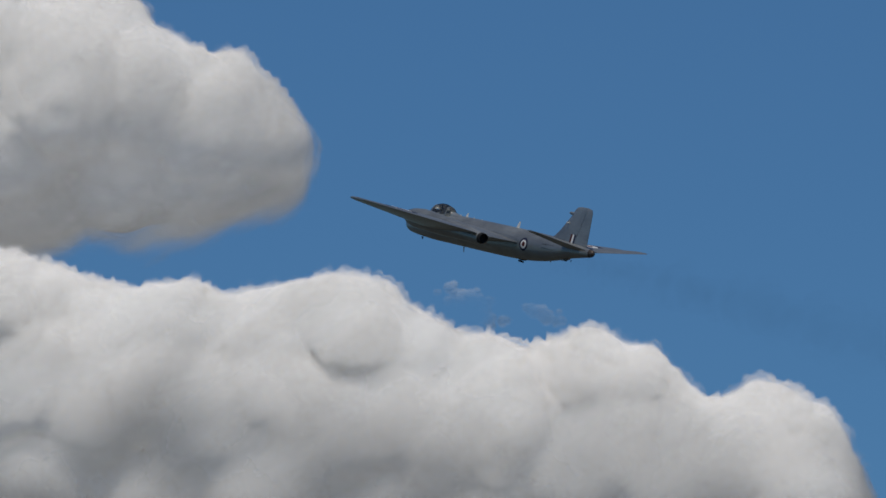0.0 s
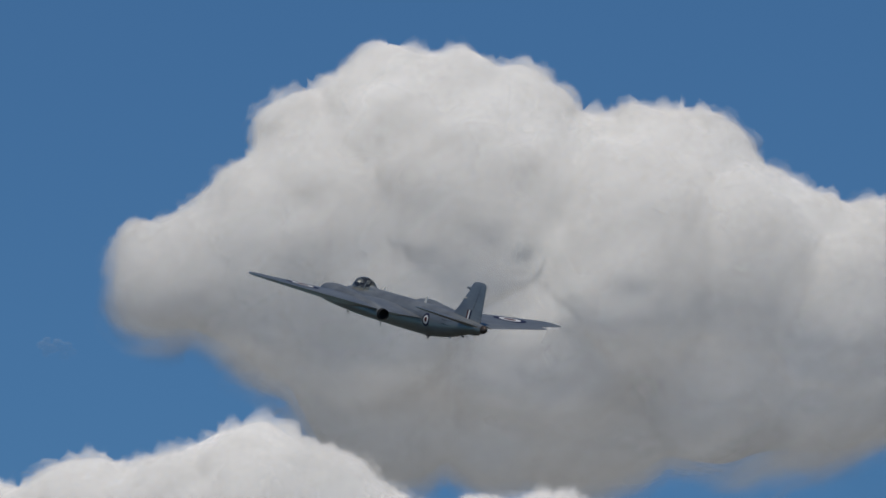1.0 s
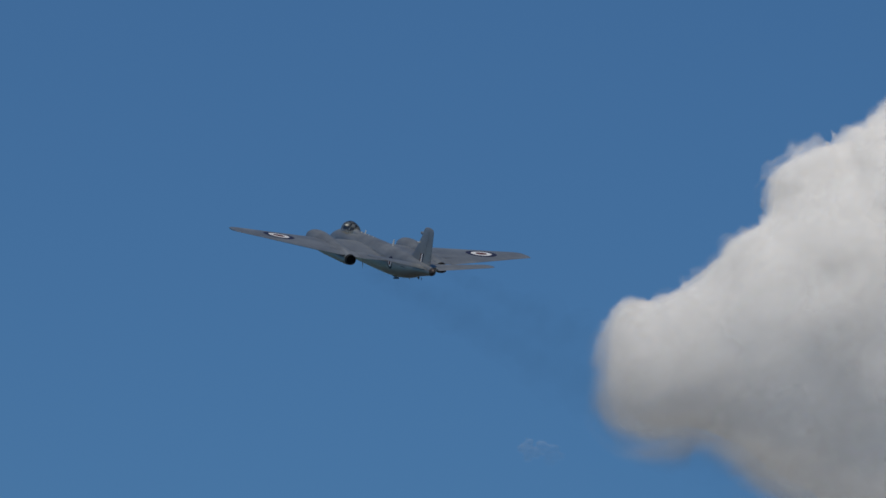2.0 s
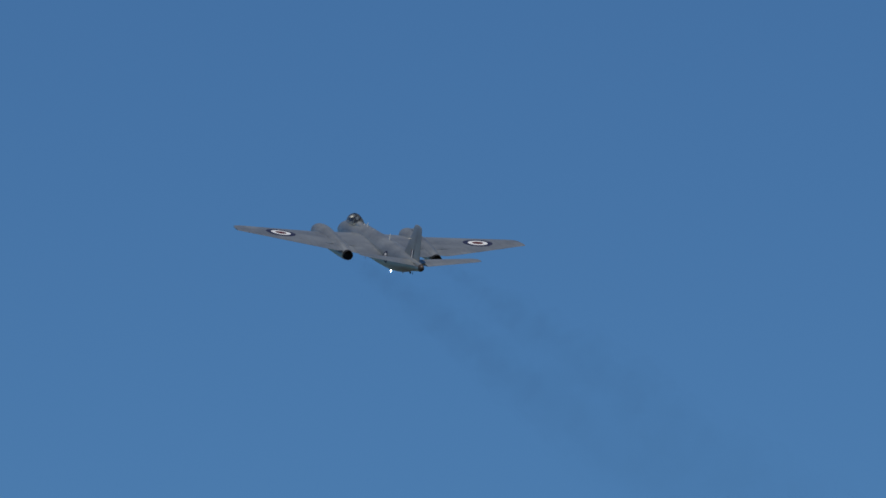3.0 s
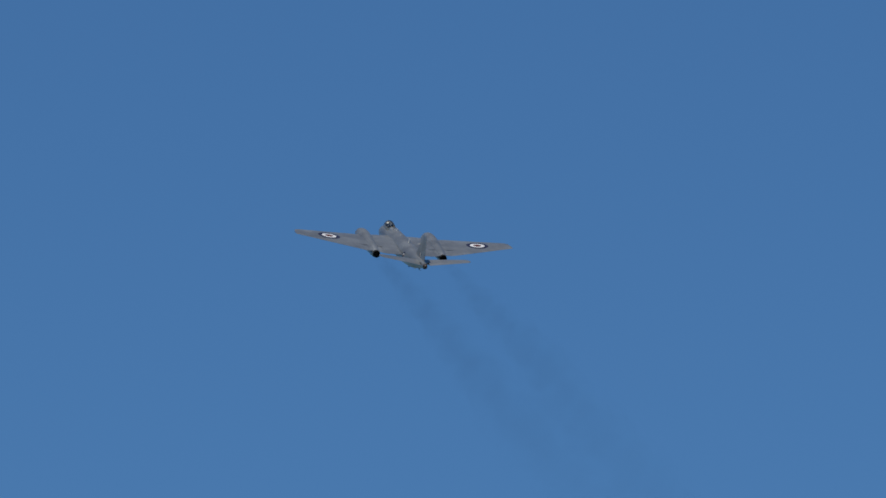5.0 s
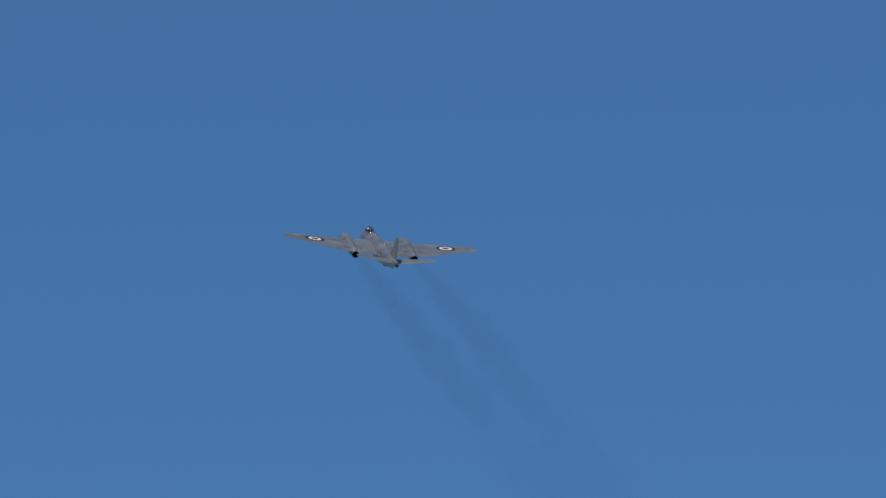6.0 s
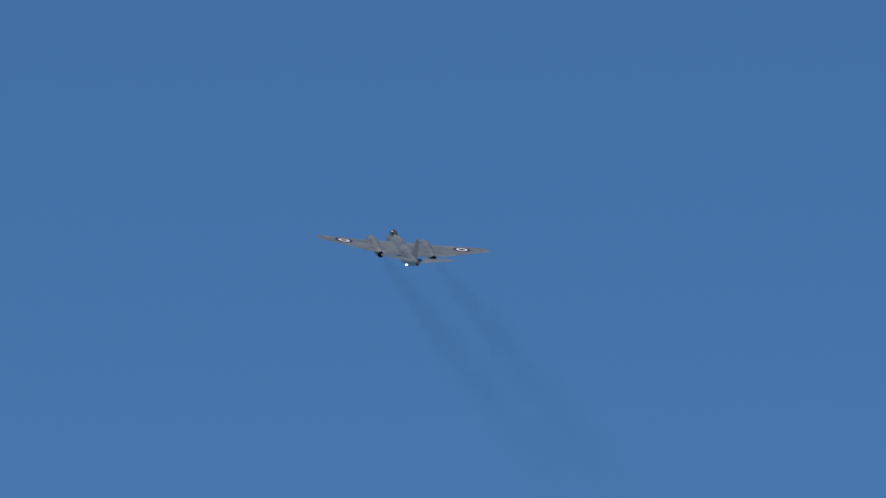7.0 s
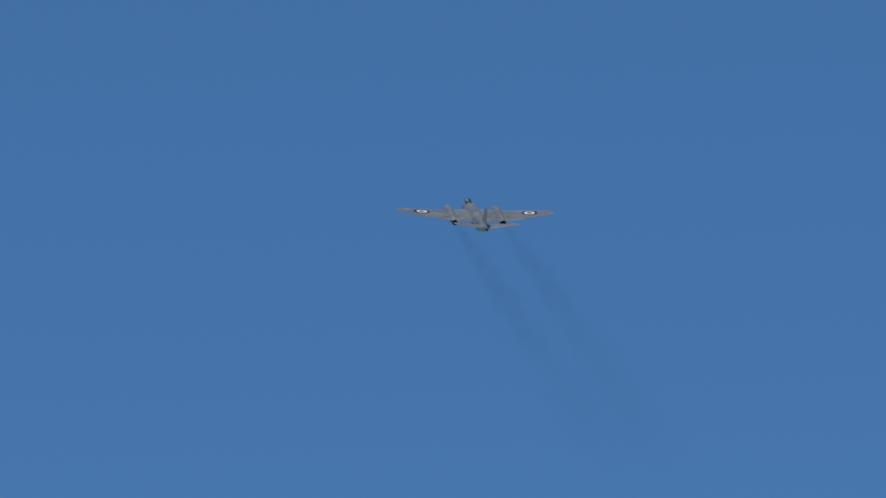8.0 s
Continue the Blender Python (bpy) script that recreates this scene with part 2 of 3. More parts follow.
def wing_lines(y):
    """Leading edge, trailing edge, height and thickness ratio at a span station."""
    y = abs(y)
    lead = float(np.interp(y, [0, 2.6, 3.7, 9.8, 10.15, 10.28, 10.34], [3.15, 2.95, 2.35, 0.42, 0.1, -0.3, -1.0]))
    trail = float(np.interp(y, [0, 2.45, 2.6, 3.8, 3.95, 9.9, 10.34], [-5.35, -5.3, -4.6, -4.6, -5.0, -2.25, -2.05]))
    z = float(np.interp(y, [0, 2.9, 10.34], [0.05, 0.07, 0.76]))
    return lead, trail, z, float(np.interp(y, [0, 3.2, 10.34], [0.11, 0.105, 0.085]))


def half_thick(u, t):
    u = min(max(u, 0), 1)
    return 5 * t * (0.2969 * math.sqrt(u) - 0.126 * u - 0.3516 * u * u + 0.2843 * u ** 3 - 0.1026 * u ** 4)


def tail_lines(y):
    y = abs(y)
    lead = float(np.interp(y, [0, 3.9, 4.2, 4.3], [-9.5, -10.8, -11.1, -11.5]))
    trail = float(np.interp(y, [0, 4.1, 4.3], [-12.3, -12.2, -12.0]))
    return lead, trail, float(np.interp(y, [0, 4.3], [0.40, 0.98])), 0.10


def aerofoil_body(lines, stations, a, b, side, n=14):
    """The slice of a wing between two shares of its chord, along the span stations."""
    bm = bmesh.new()
    rings = []
    us = [a + (b - a) * (0.5 - 0.5 * math.cos(math.pi * k / n)) for k in range(n + 1)]
    for y in stations:
        lead, trail, z, t = lines(y)
        c = lead - trail
        up = [(lead - u * c, side * y, z + half_thick(u, t) * c + 0.002) for u in us]
        low = [(lead - u * c, side * y, z - half_thick(u, t) * c * 0.85 - 0.002) for u in us[::-1]]
        rings.append(up + low)
    return skin(bm, rings)


def wing_top(x, y):
    lead, trail, z, t = wing_lines(y)
    c = lead - trail
    return z + half_thick((lead - x) / c, t) * c


def disc_on(place, r0, r1, n=40, rings=5):
    """A flat ring (or a disc) of paint laid on a surface by place(u, v)."""
    bm = bmesh.new()
    rows = []
    for k in range(rings + 1):
        r = r0 + (r1 - r0) * k / rings
        if r < 1e-6:
            rows.append([bm.verts.new(place(0, 0))])
        else:
            rows.append([bm.verts.new(place(r * math.cos(2 * math.pi * i / n), r * math.sin(2 * math.pi * i / n))) for i in range(n)])
    for a, b in zip(rows, rows[1:]):
        for i in range(n):
            j = (i + 1) % n
            if len(a) == 1:
                bm.faces.new((a[0], b[i], b[j]))
            else:
                bm.faces.new((a[i], a[j], b[j], b[i]))
    return bm


def roundel(parent, place, radius):
    base = part("roundel", disc_on(lambda u, v: place(u, v, 0.010), radius * 0.66, radius), BLUE, parent, "blue, white and red roundel")
    part("white_ring", disc_on(lambda u, v: place(u, v, 0.010), radius * 0.38, radius * 0.66), WHITE, base)
    part("red_centre", disc_on(lambda u, v: place(u, v, 0.010), 0, radius * 0.38), RED, base)


def tube(rows, n=28, axis_y=0.0):
    """A closed body of round sections: rows of x, centre height, half width, half height."""
    bm = bmesh.new()
    return skin(bm, [[(x, axis_y + w * math.cos(2 * math.pi * i / n), z + h * math.sin(2 * math.pi * i / n)) for i in range(n)]
                     for x, z, w, h in rows])


def blade(x, y, z, length, height, thick, lean=0.3):
    """A small swept aerial that stands on the skin (or hangs, with a negative height)."""
    bm = bmesh.new()
    rings = []
    for k in range(5):
        f = k / 4
        c = length * (1 - 0.55 * f)
        cx = x - lean * abs(height) * f
        rings.append([(cx + c / 2 * math.cos(a), y + thick / 2 * math.sin(a) * (1 - 0.4 * f), z + height * f)
                      for a in (2 * math.pi * i / 10 for i in range(10))])
    return skin(bm, rings)


def build_aircraft():
    craft = new("jet_aircraft")
    tagged(craft, "silver-grey twin-engined jet bomber climbing away in flight", "aircraft")
    body = part("fuselage", tube(smooth_table(FUSELAGE, 80), 48), SKIN, craft)

    # dark, blunt tail end with its lamp
    part("tail_cone", tube(smooth_table([(-12.09, 0.32, 0.20, 0.25), (-12.3, 0.33, 0.19, 0.22), (-12.45, 0.33, 0.13, 0.15), (-12.5, 0.33, 0.05, 0.06)], 10), 24),
         SCORCHED, craft, "scorched brown blunt tail cone")

    for side in (1, -1):
        span = [0.5, 1.2, 2.0, 2.6, 3.2, 3.7, 4.6, 5.6, 6.6, 7.6, 8.6, 9.3, 9.7, 10.0, 10.2, 10.34]
        wing = part("wing", aerofoil_body(wing_lines, span, 0, 0.7615, side), SKIN, craft)
        for name, y0, y1 in (("flap", 0.55, 2.455), ("flap", 3.94, 5.56), ("aileron", 5.575, 9.56)):
            ys = list(np.linspace(y0, y1, 5))
            part(name, aerofoil_body(wing_lines, ys, 0.763, 1.0, side, 8), SKIN, wing)
        part("wing_tip_edge", aerofoil_body(wing_lines, [9.575, 9.8, 10.0, 10.2, 10.34], 0.762, 1.0, side, 8), SKIN, wing)
        part("trailing_edge", aerofoil_body(wing_lines, [2.47, 3.0, 3.5, 3.93], 0.762, 1.0, side, 8), SKIN, wing)
        roundel(wing, lambda u, v, h, s=side: (-1.25 + u, s * (7.1 + v), wing_top(-1.25 + u, 7.1 + v) + h), 1.05)

        nacelle = part("engine_nacelle", tube(smooth_table(
            [(3.45, 0.26, 0.42, 0.42), (3.4, 0.26, 0.50, 0.48), (3.1, 0.27, 0.57, 0.55), (2.5, 0.27, 0.63, 0.61), (1.6, 0.25, 0.65, 0.64), (0.2, 0.16, 0.64, 0.62),
             (-1.6, 0.08, 0.58, 0.57), (-3.2, -0.02, 0.50, 0.50), (-4.4, -0.11, 0.41, 0.41), (-4.75, -0.13, 0.36, 0.36)], 48), 36, side * 3.19), SKIN, craft)
        ring = bmesh.new()
        skin(ring, [[(x, side * 3.19 + r * math.cos(2 * math.pi * i / 32), -0.13 + r * math.sin(2 * math.pi * i / 32)) for i in range(32)]
                    for x, r in ((-4.74, 0.352), (-5.0, 0.335), (-5.05, 0.325), (-5.02, 0.305), (-4.8, 0.29), (-4.77, 0.05))])
        part("exhaust_nozzle", ring, SOOT, nacelle, "sooty black jet exhaust nozzle")
        lip = bmesh.new()
        skin(lip, [[(x, side * 3.19 + r * math.cos(2 * math.pi * i / 32), 0.26 + r * math.sin(2 * math.pi * i / 32)) for i in range(32)]
                   for x, r in ((3.40, 0.47), (3.52, 0.46), (3.54, 0.42), (3.46, 0.38), (3.453, 0.05))])
        part("intake_lip", lip, DARK, nacelle, "dark engine intake lip")
        bullet = tube(smooth_table([(3.45, 0.26, 0.22, 0.22), (3.7, 0.26, 0.17, 0.17), (3.95, 0.26, 0.03, 0.03)], 8), 20, side * 3.19)
        part("intake_bullet", bullet, SKIN, nacelle)

        ys = [0.2, 1.0, 2.0, 3.0, 3.9, 4.2, 4.3]
        plane = part("tailplane", aerofoil_body(tail_lines, ys, 0, 0.66, side, 10), SKIN, craft)
        part("elevator", aerofoil_body(tail_lines, [0.45, 1.5, 2.8, 4.0, 4.2, 4.3], 0.665, 1.0, side, 8), SKIN, plane)

        roundel(body, lambda u, v, h, s=side: (-5.93 + u, s * (h + fuselage_at(-5.93 + u)[1] * math.sqrt(
            max(0.05, 1 - ((0.04 + v - fuselage_at(-5.93 + u)[0]) / fuselage_at(-5.93 + u)[2]) ** 2))), 0.04 + v), 0.41)

        # serial number on the rear fuselage, as plain bars
        for k in range(5):
            bm = bmesh.new()
            x0 = -7.75 - k * 0.24
            quad = []
            for x, z in ((x0, 0.03), (x0 - 0.16, 0.03), (x0 - 0.16, 0.33), (x0, 0.33)):
                zc, w, h = fuselage_at(x)
                quad.append(bm.verts.new((x, side * (0.008 + w * math.sqrt(max(0, 1 - ((z - zc) / h) ** 2))), z)))
            bm.faces.new(quad)
            part("serial_bar", bm, DARK, body, "dark lettering bar", False)

    # fin and rudder: upright slices from the fuselage to the square-cut top
    def fin_lines(z):
        lead = float(np.interp(z, [0.4, 0.95, 1.3, 2.35, 2.75, 2.95, 3.02], [-6.9, -7.9, -8.35, -9.35, -9.6, -9.85, -10.3]))
        trail = float(np.interp(z, [0.4, 2.75, 2.95, 3.02], [-11.62, -11.55, -11.42, -11.0]))
        return lead, trail

    def fin_body(a, b, zs, grow=1.0):
        bm = bmesh.new()
        rings = []
        for z in zs:
            lead, trail = fin_lines(z)
            c = lead - trail
            us = [a + (b - a) * k / 10 for k in range(11)]
            rings.append([(lead - u * c, half_thick(u, 0.09) * c * 0.9 * grow + 0.004, z) for u in us]
                         + [(lead - u * c, -half_thick(u, 0.09) * c * 0.9 * grow - 0.004, z) for u in us[::-1]])
        return skin(bm, rings)

    fin = part("fin", fin_body(0, 0.66, [0.4, 0.95, 1.3, 1.8, 2.35, 2.6, 2.75, 2.95, 3.02]), SKIN, craft)
    part("rudder", fin_body(0.67, 1.0, [0.62, 1.2, 1.8, 2.4, 2.75, 2.95, 3.02]), SKIN, fin)
    for side in (1, -1):
        for k, mat in enumerate((RED, WHITE, BLUE)):
            bm = bmesh.new()
            quad = []
            for du, z in ((0, 0.66), (0.17, 0.66), (0.17, 1.26), (0, 1.26)):
                x = -9.80 - k * 0.17 - du - (z - 0.66) * 0.10
                lead, trail = fin_lines(z)
                quad.append(bm.verts.new((x, side * (half_thick((lead - x) / (lead - trail), 0.09) * (lead - trail) * 0.9 + 0.014), z)))
            bm.faces.new(quad)
            part("fin_flash", bm, mat, fin, ("red", "white", "blue")[k] + " fin flash stripe", False)
    part("fin_fairing", tube(smooth_table([(-9.05, 2.52, 0.03, 0.03), (-9.15, 2.52, 0.08, 0.08), (-9.45, 2.52, 0.10, 0.10), (-9.9, 2.52, 0.06, 0.06)], 12), 16),
         SKIN, fin, "small bullet fairing on the fin")
    rod = bmesh.new()
    skin(rod, [[(-9.35 + r * math.cos(a), y, 1.9 + r * math.sin(a)) for a in (2 * math.pi * i / 10 for i in range(10))]
               for y, r in ((-0.30, 0.015), (-0.28, 0.035), (0.28, 0.035), (0.30, 0.015))])
    part("fin_aerial", rod, AERIAL, fin, "pale rod aerial across the fin")

    # cockpit: offset bubble canopy
    cx, cy = 4.45, 0.24

    def dome(inset, x_cut0=-1.45, x_cut1=1.25):
        bm = bmesh.new()
        rings = []
        for k in range(17):
            f = k / 16
            x = x_cut0 + (x_cut1 - x_cut0) * f
            s = (x / x_cut1) if x > 0 else (x / x_cut0)
            r = math.sqrt(max(0.003, 1 - s * s))
            rings.append([(cx + x, cy + (0.50 - inset) * (0.25 + 0.75 * r) * math.cos(a) if r > 0.06 else cy + 0.1 * math.cos(a),
                           0.72 + (0.74 - inset) * r * max(0, math.sin(a))) for a in (math.pi * i / 20 for i in range(21))])
        vs = [[bm.verts.new(p) for p in ring] for ring in rings]
        for a, b in zip(vs, vs[1:]):
            for i in range(20):
                bm.faces.new((a[i], a[i + 1], b[i + 1], b[i]))
        return bm

    canopy = part("canopy", dome(0), GLASS, craft, "clear bubble canopy")
    canopy.visible_shadow = False

    def hoop(x, r, tilt=0.0, thick=0.035):
        bm = bmesh.new()
        s = (x / 1.25) if x > 0 else (x / 1.45)
        q = math.sqrt(max(0.003, 1 - s * s))
        rings = []
        for i in range(21):
            a = math.pi * i / 20
            w, h = 0.50 * (0.25 + 0.75 * q), 0.74 * q
            px = cx + x - tilt * math.sin(a)
            p = Vector((px, cy + w * math.cos(a), 0.72 + h * math.sin(a)))
            o = Vector((0, math.cos(a), math.sin(a)))
            rings.append([p + o * 0.012 + Vector((thick, 0, 0)), p + o * 0.012 - Vector((thick, 0, 0)),
                          p - o * 0.03 - Vector((thick, 0, 0)), p - o * 0.03 + Vector((thick, 0, 0))])
        return skin(bm, rings)

    for x, thick in ((0.72, 0.035), (-0.85, 0.03)):
        part("canopy_hoop", hoop(x, 0, 0.0, thick), SKIN, canopy, "grey canopy frame hoop")
    rear = tube(smooth_table([(cx - 1.15, 0.78, 0.30, 0.30), (cx - 1.5, 0.77, 0.27, 0.26), (cx - 2.0, 0.76, 0.2, 0.18), (cx - 2.6, 0.74, 0.1, 0.1)], 12), 20, cy)
    part("canopy_fairing", rear, SKIN, canopy)
    coaming = bmesh.new()
    bmesh.ops.create_cube(coaming, size=1, matrix=Matrix.Translation((cx + 0.75, cy, 0.92)) @ Matrix.Diagonal((0.35, 0.62, 0.22, 1)))
    bmesh.ops.bevel(coaming, geom=coaming.edges[:], offset=0.06, segments=2, affect="EDGES")
    part("instrument_coaming", coaming, SEAT, canopy)
    seat = bmesh.new()
    bmesh.ops.create_cube(seat, size=1, matrix=Matrix.Translation((cx - 0.35, cy, 1.0)) @ Matrix.Diagonal((0.22, 0.42, 0.62, 1)))
    bmesh.ops.create_cube(seat, size=1, matrix=Matrix.Translation((cx - 0.10, cy, 0.84)) @ Matrix.Diagonal((0.5, 0.44, 0.2, 1)))
    bmesh.ops.bevel(seat, geom=seat.edges[:], offset=0.05, segments=2, affect="EDGES")
    bench = part("ejection_seat", seat, SEAT, canopy, "dark ejection seat with an added pale block")
    # pale block added on the seat to give the canopy its bright spot
    block = bmesh.new()
    bmesh.ops.create_cube(block, size=1, matrix=Matrix.Translation((cx - 0.44, cy, 1.16)) @ Matrix.Diagonal((0.14, 0.26, 0.24, 1)))
    bmesh.ops.bevel(block, geom=block.edges[:], offset=0.05, segments=2, affect="EDGES")
    part("pale_block", block, AERIAL, bench, "pale block for the bright spot in the canopy")

    # small aerials and belly fittings
    part("aerial", blade(-3.75, 0, 0.88, 0.36, 0.46, 0.09), AERIAL, body, "pale blade aerial")
    part("aerial", blade(2.1, 0, 0.90, 0.28, 0.28, 0.07), AERIAL, body, "pale blade aerial")
    for x, high in ((2.75, 0.10), (1.2, 0.08), (0.3, 0.07)):
        part("aerial", blade(x, 0.05, 0.90, 0.20, high, 0.06), AERIAL, body, "small pale blade aerial")
    part("belly_aerial", blade(1.6, 0.1, -0.93, 0.16, -0.34, 0.04), AERIAL, body, "pale blade aerial")
    part("belly_aerial", blade(6.6, 0.0, -0.86, 0.25, -0.16, 0.06), DARK, body, "small dark belly aerial")
    part("tail_bumper", blade(-9.6, 0.0, -0.36, 0.5, -0.11, 0.10), DARK, body, "dark tail bumper")
    part("belly_aerial", blade(-8.2, 0.12, -0.60, 0.22, -0.12, 0.06), AERIAL, body, "pale blade aerial")
    part("belly_aerial", blade(-10.2, 0.0, -0.30, 0.12, -0.15, 0.04), DARK, body, "small dark belly aerial")
    part("beacon_housing", tube([(-4.55, -0.92, 0.05, 0.02), (-4.75, -0.93, 0.12, 0.05), (-5.0, -0.93, 0.13, 0.06), (-5.35, -0.92, 0.06, 0.03)], 16), DARK, craft, "dark beacon housing under the belly")
    for y in (0.33, -0.33):
        part("camera_window", disc_on(lambda u, v, y=y: (-5.0 + u, y + v, fuselage_at(-5.0 + u)[0] - fuselage_at(-5.0 + u)[2] * math.sqrt(
            1 - ((y + v) / fuselage_at(-5.0 + u)[1]) ** 2) - 0.01), 0, 0.16, 20, 2), DARK, body, "dark camera window in the belly")
    return craft


def build_beacon(craft):
    """A lamp at the bottom of a short barrel, which turns under the belly."""
    barrel = bmesh.new()
    skin(barrel, [[(x, r * math.cos(a), r * math.sin(a)) for a in (2 * math.pi * i / 16 for i in range(16))]
                  for x, r in ((-0.10, 0.02), (-0.10, 0.055), (0.265, 0.055), (0.265, 0.046), (-0.07, 0.046), (-0.07, 0.012))])
    holder = part("beacon_barrel", barrel, DARK, craft, "dark turning beacon barrel")
    lamp = disc_on(lambda u, v: (-0.055, u, v), 0, 0.044, 16, 2)
    part("beacon_lamp", lamp, lamp_material(), holder, "bright white beacon lamp")
    return holder


def smoke_trail(side):
    """Thin, uneven slices of soot, ever wider, one behind the other along the wake of one engine."""
    bm = bmesh.new()
    rnd = random.Random(5 + side)
    x = -5.3
    while x > -190:
        s = (-5.2 - x) / 124
        wide = 0.38 + 3.1 * s ** 0.62
        r = wide * (0.35 + 0.75 * rnd.random() ** 0.6)
        cy = side * 3.19 + rnd.gauss(0, 0.16) * wide + 0.5 * s * noise.noise(Vector((x * 0.06, side * 3.0, 1.5)))
        cz = -0.13 + SMOKE_RISE * s + rnd.gauss(0, 0.16) * wide + 0.5 * s * noise.noise(Vector((x * 0.06, side * 3.0, 9.5)))
        lean = rnd.uniform(-0.25, 0.25)
        turn = rnd.uniform(0, 6.3)
        vs = []
        for i in range(16):
            a = 2 * math.pi * i / 16
            q = r * (1 + 0.45 * noise.noise(Vector((x, math.cos(a) * 1.3, math.sin(a) * 1.3))))
            vs.append(bm.verts.new((x + lean * q * math.cos(a + turn), cy + q * math.cos(a), cz + q * math.sin(a))))
        bm.faces.new(vs)
        x -= 0.5 + 0.7 * min(1, s * 2)
    ob = mesh_object("smoke_trail", bm, SMOKE)
    return tagged(ob, "thin dark exhaust smoke behind a jet engine", "smoke", "smoke trails", "stuff")


SMOKE_RISE = -3.0
aircraft = build_aircraft()
beacon = build_beacon(aircraft)
trails = [smoke_trail(1), smoke_trail(-1)]

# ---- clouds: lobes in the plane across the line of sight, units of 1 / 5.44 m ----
UNIT = 3000 / 16324.0
TO_SKY = Matrix(((1, 0, 0, 0), (0, 0.978148, -0.207912, 0), (0, 0.207912, 0.978148, 1.7), (0, 0, 0, 1)))


def cloud(name, lobes, label, seed, voxel, ragged, near=0.0, drop=0.0, thin=0):
    """A heaped cloud: lobes melted into one body, budded at three sizes, with thin veils round it."""
    rnd = random.Random(seed)
    bm = bmesh.new()
    unit = UNIT * (1 - near / 3000)
    lobes = [((x - 784) * unit, (441 - y - drop) * unit, r * unit) for x, y, r in lobes]
    for x, z, r in lobes:
        c = Vector((x, rnd.uniform(-0.1, 0.1) * r - near, z))
        bmesh.ops.create_icosphere(bm, subdivisions=3, radius=r,
                                   matrix=Matrix.Translation(c) @ Matrix.Diagonal((1, 1.1, 0.96, 1)))
    me = bpy.data.meshes.new(name)
    bm.to_mesh(me)
    bm.free()
    raw = new(name, me)
    melt = raw.modifiers.new("melt", "REMESH")
    melt.mode, melt.voxel_size = "VOXEL", voxel
    soften = raw.modifiers.new("soften", "SMOOTH")
    soften.factor, soften.iterations = 0.5, 4 if thin else 60
    done = bpy.data.meshes.new_from_object(raw.evaluated_get(bpy.context.evaluated_depsgraph_get()))
    bpy.data.objects.remove(raw)
    n = len(done.vertices)
    co = np.empty(n * 3); done.vertices.foreach_get("co", co); co = co.reshape(-1, 3)
    no = np.empty(n * 3); done.vertices.foreach_get("normal", no); no = no.reshape(-1, 3)
    faces = [tuple(p.vertices) for p in done.polygons]
    top, low = co[:, 2].max(), co[:, 2].min()
    push, fray, knob = np.empty(n), np.empty(n), np.empty(n)
    for i in range(n):
        p = Vector(co[i]) + Vector((seed * 300.0, 0, 0))
        warp = noise.noise_vector(p * 0.05) * 5
        bud = 0.0
        for size, high in ((26.0, 5.0), (12.0, 6.6)):
            d = noise.voronoi((p + warp) / size)[0][0]
            bud += high * (0.31 - 1.1 * d * d)
        d = noise.voronoi((p + warp) / 5.0)[0][0]
        up = 0.5 + 0.5 * no[i, 2]
        k = 0.12 + 0.95 * up ** 2.2
        knob[i] = max(0.15, 1.5 - 2.6 * d * d) * k + (1 - k)
        soft = noise.fractal(p * 0.03, 0.8, 2.0, 5) * 4.0
        push[i] = bud * k + soft * (1 - k) + 2.0
        fray[i] = (1 - min(1.0, up * 1.35)) ** 1.1 * ragged * (0.8 + 0.8 * noise.noise(p * 0.02))
    if thin:
        push, fray = push * 0.18, fray * 0.5
    ends = np.empty(len(done.edges) * 2, int); done.edges.foreach_get("vertices", ends); ends = ends.reshape(-1, 2)
    count = np.bincount(ends.ravel(), minlength=n)[:, None]

    def spread(field, times):
        """Evens out a field over the neighbouring points of the body."""
        for _ in range(times):
            total = np.zeros_like(field)
            for k in range(field.shape[1]):
                total[:, k] = (np.bincount(ends[:, 0], field[ends[:, 1], k], n) + np.bincount(ends[:, 1], field[ends[:, 0], k], n))
            field = 0.35 * field + 0.65 * total / count
        return field

    body = spread(co + no * push[:, None], 0 if thin else 7)

    # light wanders inside a cloud: its shading follows the softened form, not each bud
    done.vertices.foreach_set("co", body.ravel())
    done.update()
    fine = np.empty(n * 3); done.vertices.foreach_get("normal", fine); fine = fine.reshape(-1, 3)
    mid = spread(fine, 12)
    broad = np.zeros((n, 3))
    for x, z, r in lobes:
        d = co - np.array((x, -near, z))
        broad += d * (r * r * np.exp(-(d ** 2).sum(1) / 48.0 ** 2))[:, None]
    broad /= np.linalg.norm(broad, axis=1)[:, None] + 1e-9
    drift = np.array([noise.noise_vector(Vector(q) * 0.022 + Vector((0, seed * 9.0, 0))) for q in co])
    broad = 0.55 * broad + 0.45 * mid + 0.40 * drift + np.array((0, -0.15, 0))
    broad /= np.linalg.norm(broad, axis=1)[:, None] + 1e-9

    outward = [f for f in faces if no[f[0], 1] < 0.12]       # the sides that lie open to the field

    def build(nm, verts, mat, which):
        m = bpy.data.meshes.new(nm)
        m.from_pydata(verts.tolist(), [], which)
        m.materials.append(mat)
        m.polygons.foreach_set("use_smooth", [True] * len(m.polygons))
        m.attributes.new("broad_normal", "FLOAT_VECTOR", "POINT").data.foreach_set("vector", broad.ravel())
        return new(nm, m)

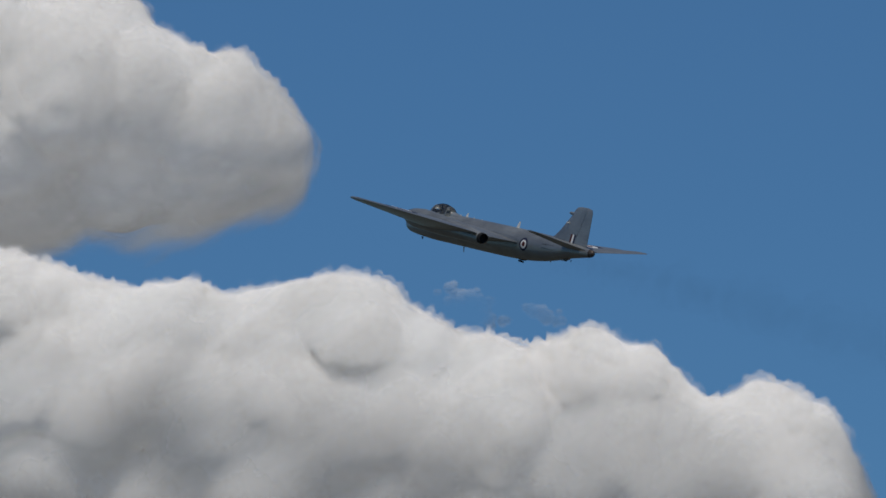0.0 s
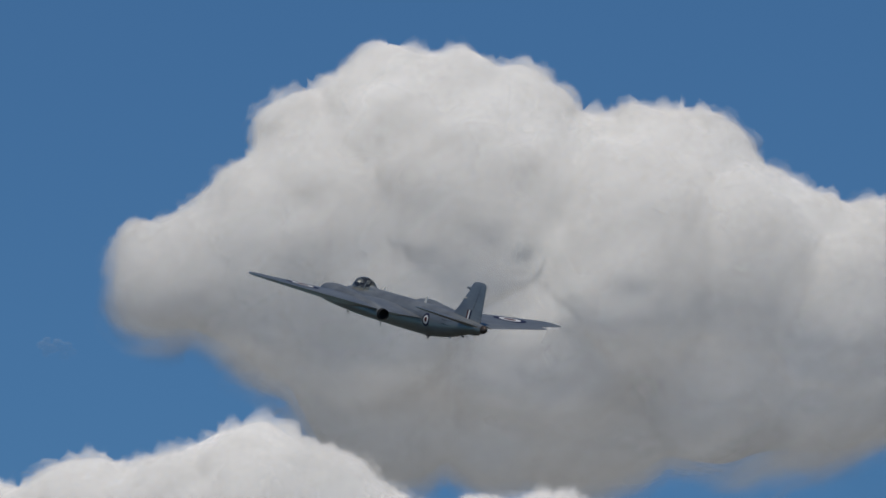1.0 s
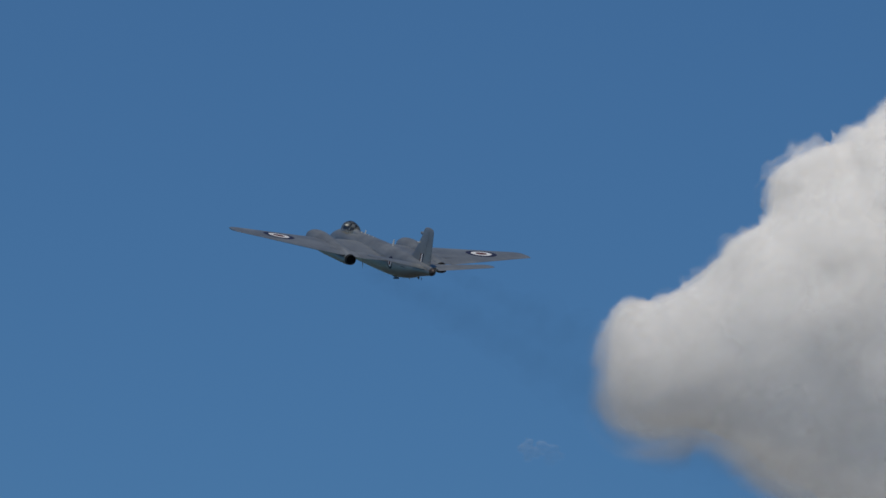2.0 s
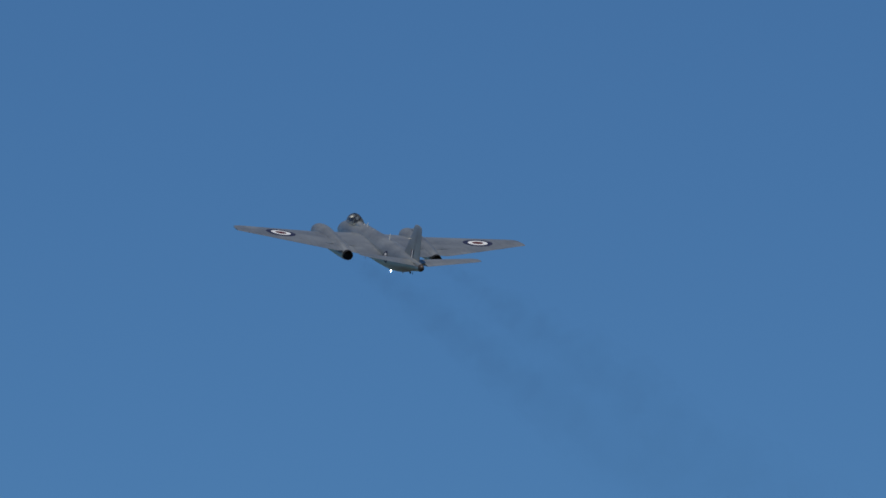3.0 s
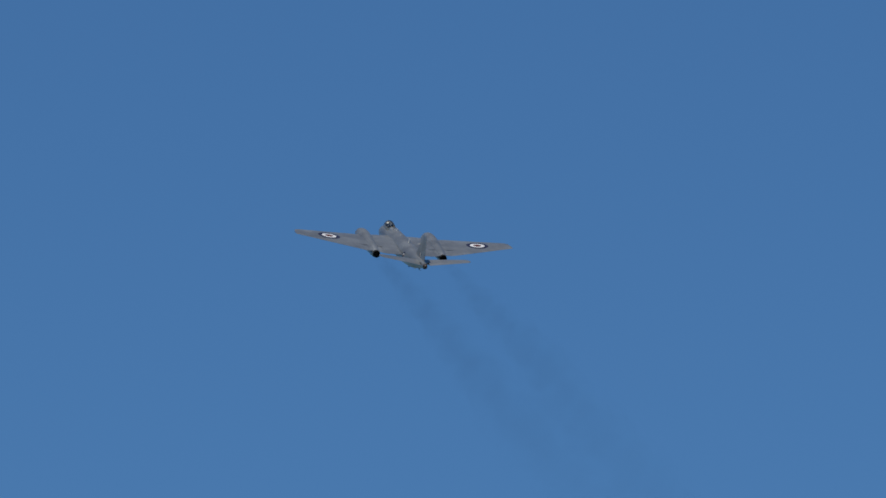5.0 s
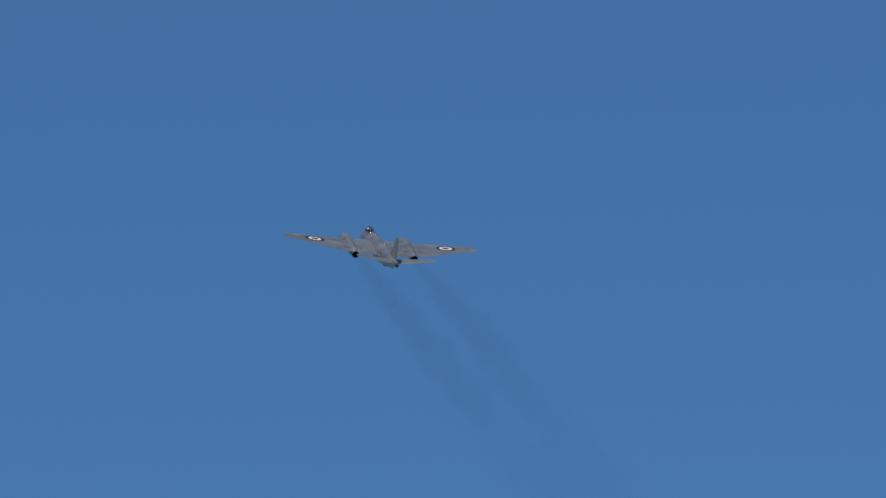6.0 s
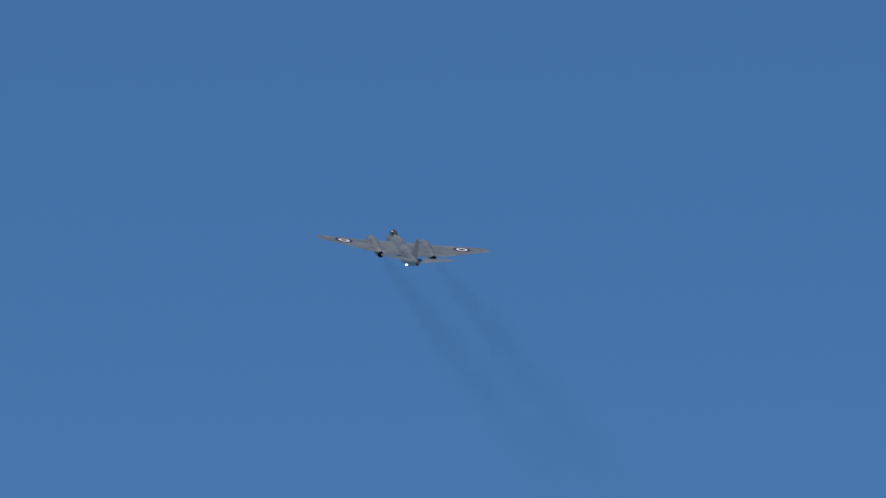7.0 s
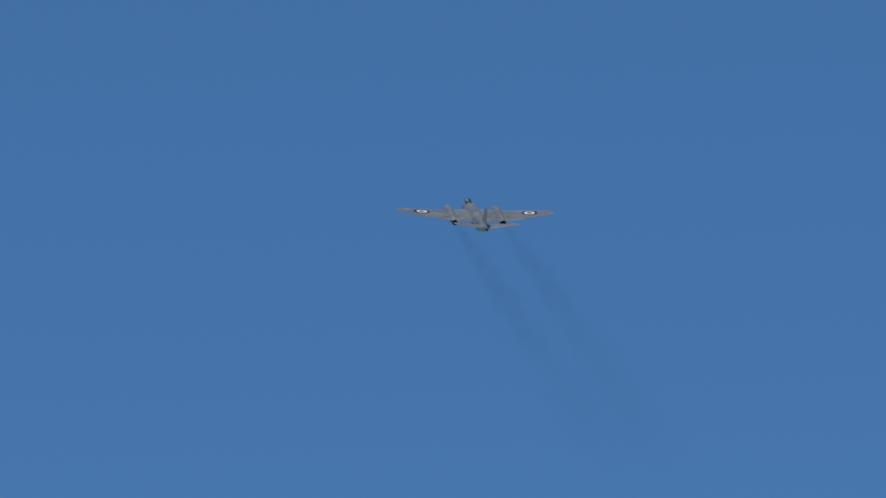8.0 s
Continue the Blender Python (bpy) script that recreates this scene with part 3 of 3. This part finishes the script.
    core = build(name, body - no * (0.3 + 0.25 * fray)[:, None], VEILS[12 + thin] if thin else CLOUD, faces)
    tagged(core, label, "cloud", "cloud bank", "backdrop")

    # the soft fringe: thin, broken veils of mist, one outside the other
    own = np.array([noise.noise(Vector(q) * 0.05 + Vector((0, seed, 0))) for q in co])
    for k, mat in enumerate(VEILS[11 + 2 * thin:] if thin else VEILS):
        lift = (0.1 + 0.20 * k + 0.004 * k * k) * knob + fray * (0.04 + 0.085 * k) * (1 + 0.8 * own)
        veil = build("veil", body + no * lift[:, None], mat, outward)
        veil.parent = core
    bpy.data.meshes.remove(done)
    return core


HEAP = [(350, 472, 96), (300, 502, 86), (250, 436, 46), (420, 330, 40), (470, 412, 128), (570, 322, 130), (520, 236, 64), (690, 245, 142), (690, 158, 72), (800, 190, 95),
        (915, 210, 96), (850, 380, 228), (1040, 325, 115), (1150, 298, 100), (1235, 292, 88), (1100, 460, 240), (1350, 378, 86), (1440, 432, 94),
        (1535, 450, 95), (1480, 560, 160), (1640, 590, 105), (1600, 515, 92), (1650, 668, 80), (1550, 690, 92), (1450, 690, 120), (1250, 660, 165), (950, 600, 190), (700, 540, 190),
        (720, 725, 112), (560, 590, 100), (880, 770, 95), (1100, 750, 98), (640, 420, 170), (1300, 480, 190),
        (425, 525, 98), (505, 592, 90), (1000, 765, 100), (500, 500, 120), (560, 395, 148), (1360, 690, 112), (1260, 715, 118), (620, 745, 70), (602, 690, 70), (700, 770, 90)]
BANK = [(-180, 960, 105), (-20, 950, 112), (160, 900, 112), (310, 890, 110), (430, 845, 125), (560, 900, 115), (700, 965, 105), (850, 970, 100),
        (964, 960, 105), (1100, 1010, 110), (1209, 1045, 105), (1330, 1040, 100), (1422, 1025, 100), (1540, 1070, 100), (1650, 1060, 110),
        (1771, 1030, 112), (1901, 1025, 118), (2045, 1110, 112), (2218, 1160, 112), (2376, 1190, 98), (2491, 1148, 100), (2621, 1190, 106),
        (2707, 1270, 106), (2852, 1340, 98), (2953, 1280, 102), (3060, 1340, 110), (3080, 1420, 90)]
DEEP = [(x, np.interp(x, [-200, 1000, 2000, 3000], [1130, 1210, 1300, 1460]) + 60 * (k % 2), 215) for k, x in enumerate(range(-150, 3001, 150))]
DEEP += [(x, y + 260, 230) for x, y, r in DEEP[::2]]
FILL = [(x, y + 65, 150) for x, y, r in BANK[::2]]
clouds = [cloud("heap_cloud", HEAP, "heaped white cumulus cloud with a grey underside", 1, 1.9, 7.0),
          cloud("bank_cloud", BANK + FILL + DEEP, "long bank of white cumulus cloud", 2, 2.2, 6.0, 130.0, 18.0)]
for k, lobes in enumerate(([(2115, 955, 24), (2150, 978, 32), (2180, 1002, 34), (2215, 1030, 30)], [(2335, 1012, 28), (2372, 1026, 24)],
                           [(78, 612, 16), (112, 622, 20)])):
    rnd = random.Random(40 + k)
    torn = [(x + rnd.gauss(0, 0.6) * r, y + rnd.gauss(0, 0.5) * r, rnd.uniform(0.22, 0.5) * r) for x, y, r in lobes for i in range(11)]
    clouds.append(cloud("cloud_shred", torn, "thin torn shred of white cloud", 3 + k, 0.45, 3.0, 0.0, 0.0, 1 + k // 2))


def motions():
    walk(aircraft, AIRCRAFT_ROWS)
    # the beacon turns once in 1.314 s and points back to the field at 1.7 s and 7.0 s
    walk(beacon, [(k / 5, pose(-5.0, 0, -1.06, 0, -7, 169.8 + (k / 5 - 7.0) * 1450.6 / 5.3)) for k in range(41)])
    for trail in trails:
        walk(trail, AIRCRAFT_ROWS)
    for c in clouds:
        walk(c, [(t, Matrix.Translation(CLOUD_SHIFT * d) @ TO_SKY) for t, d in CLOUD_RANGE])


motions()
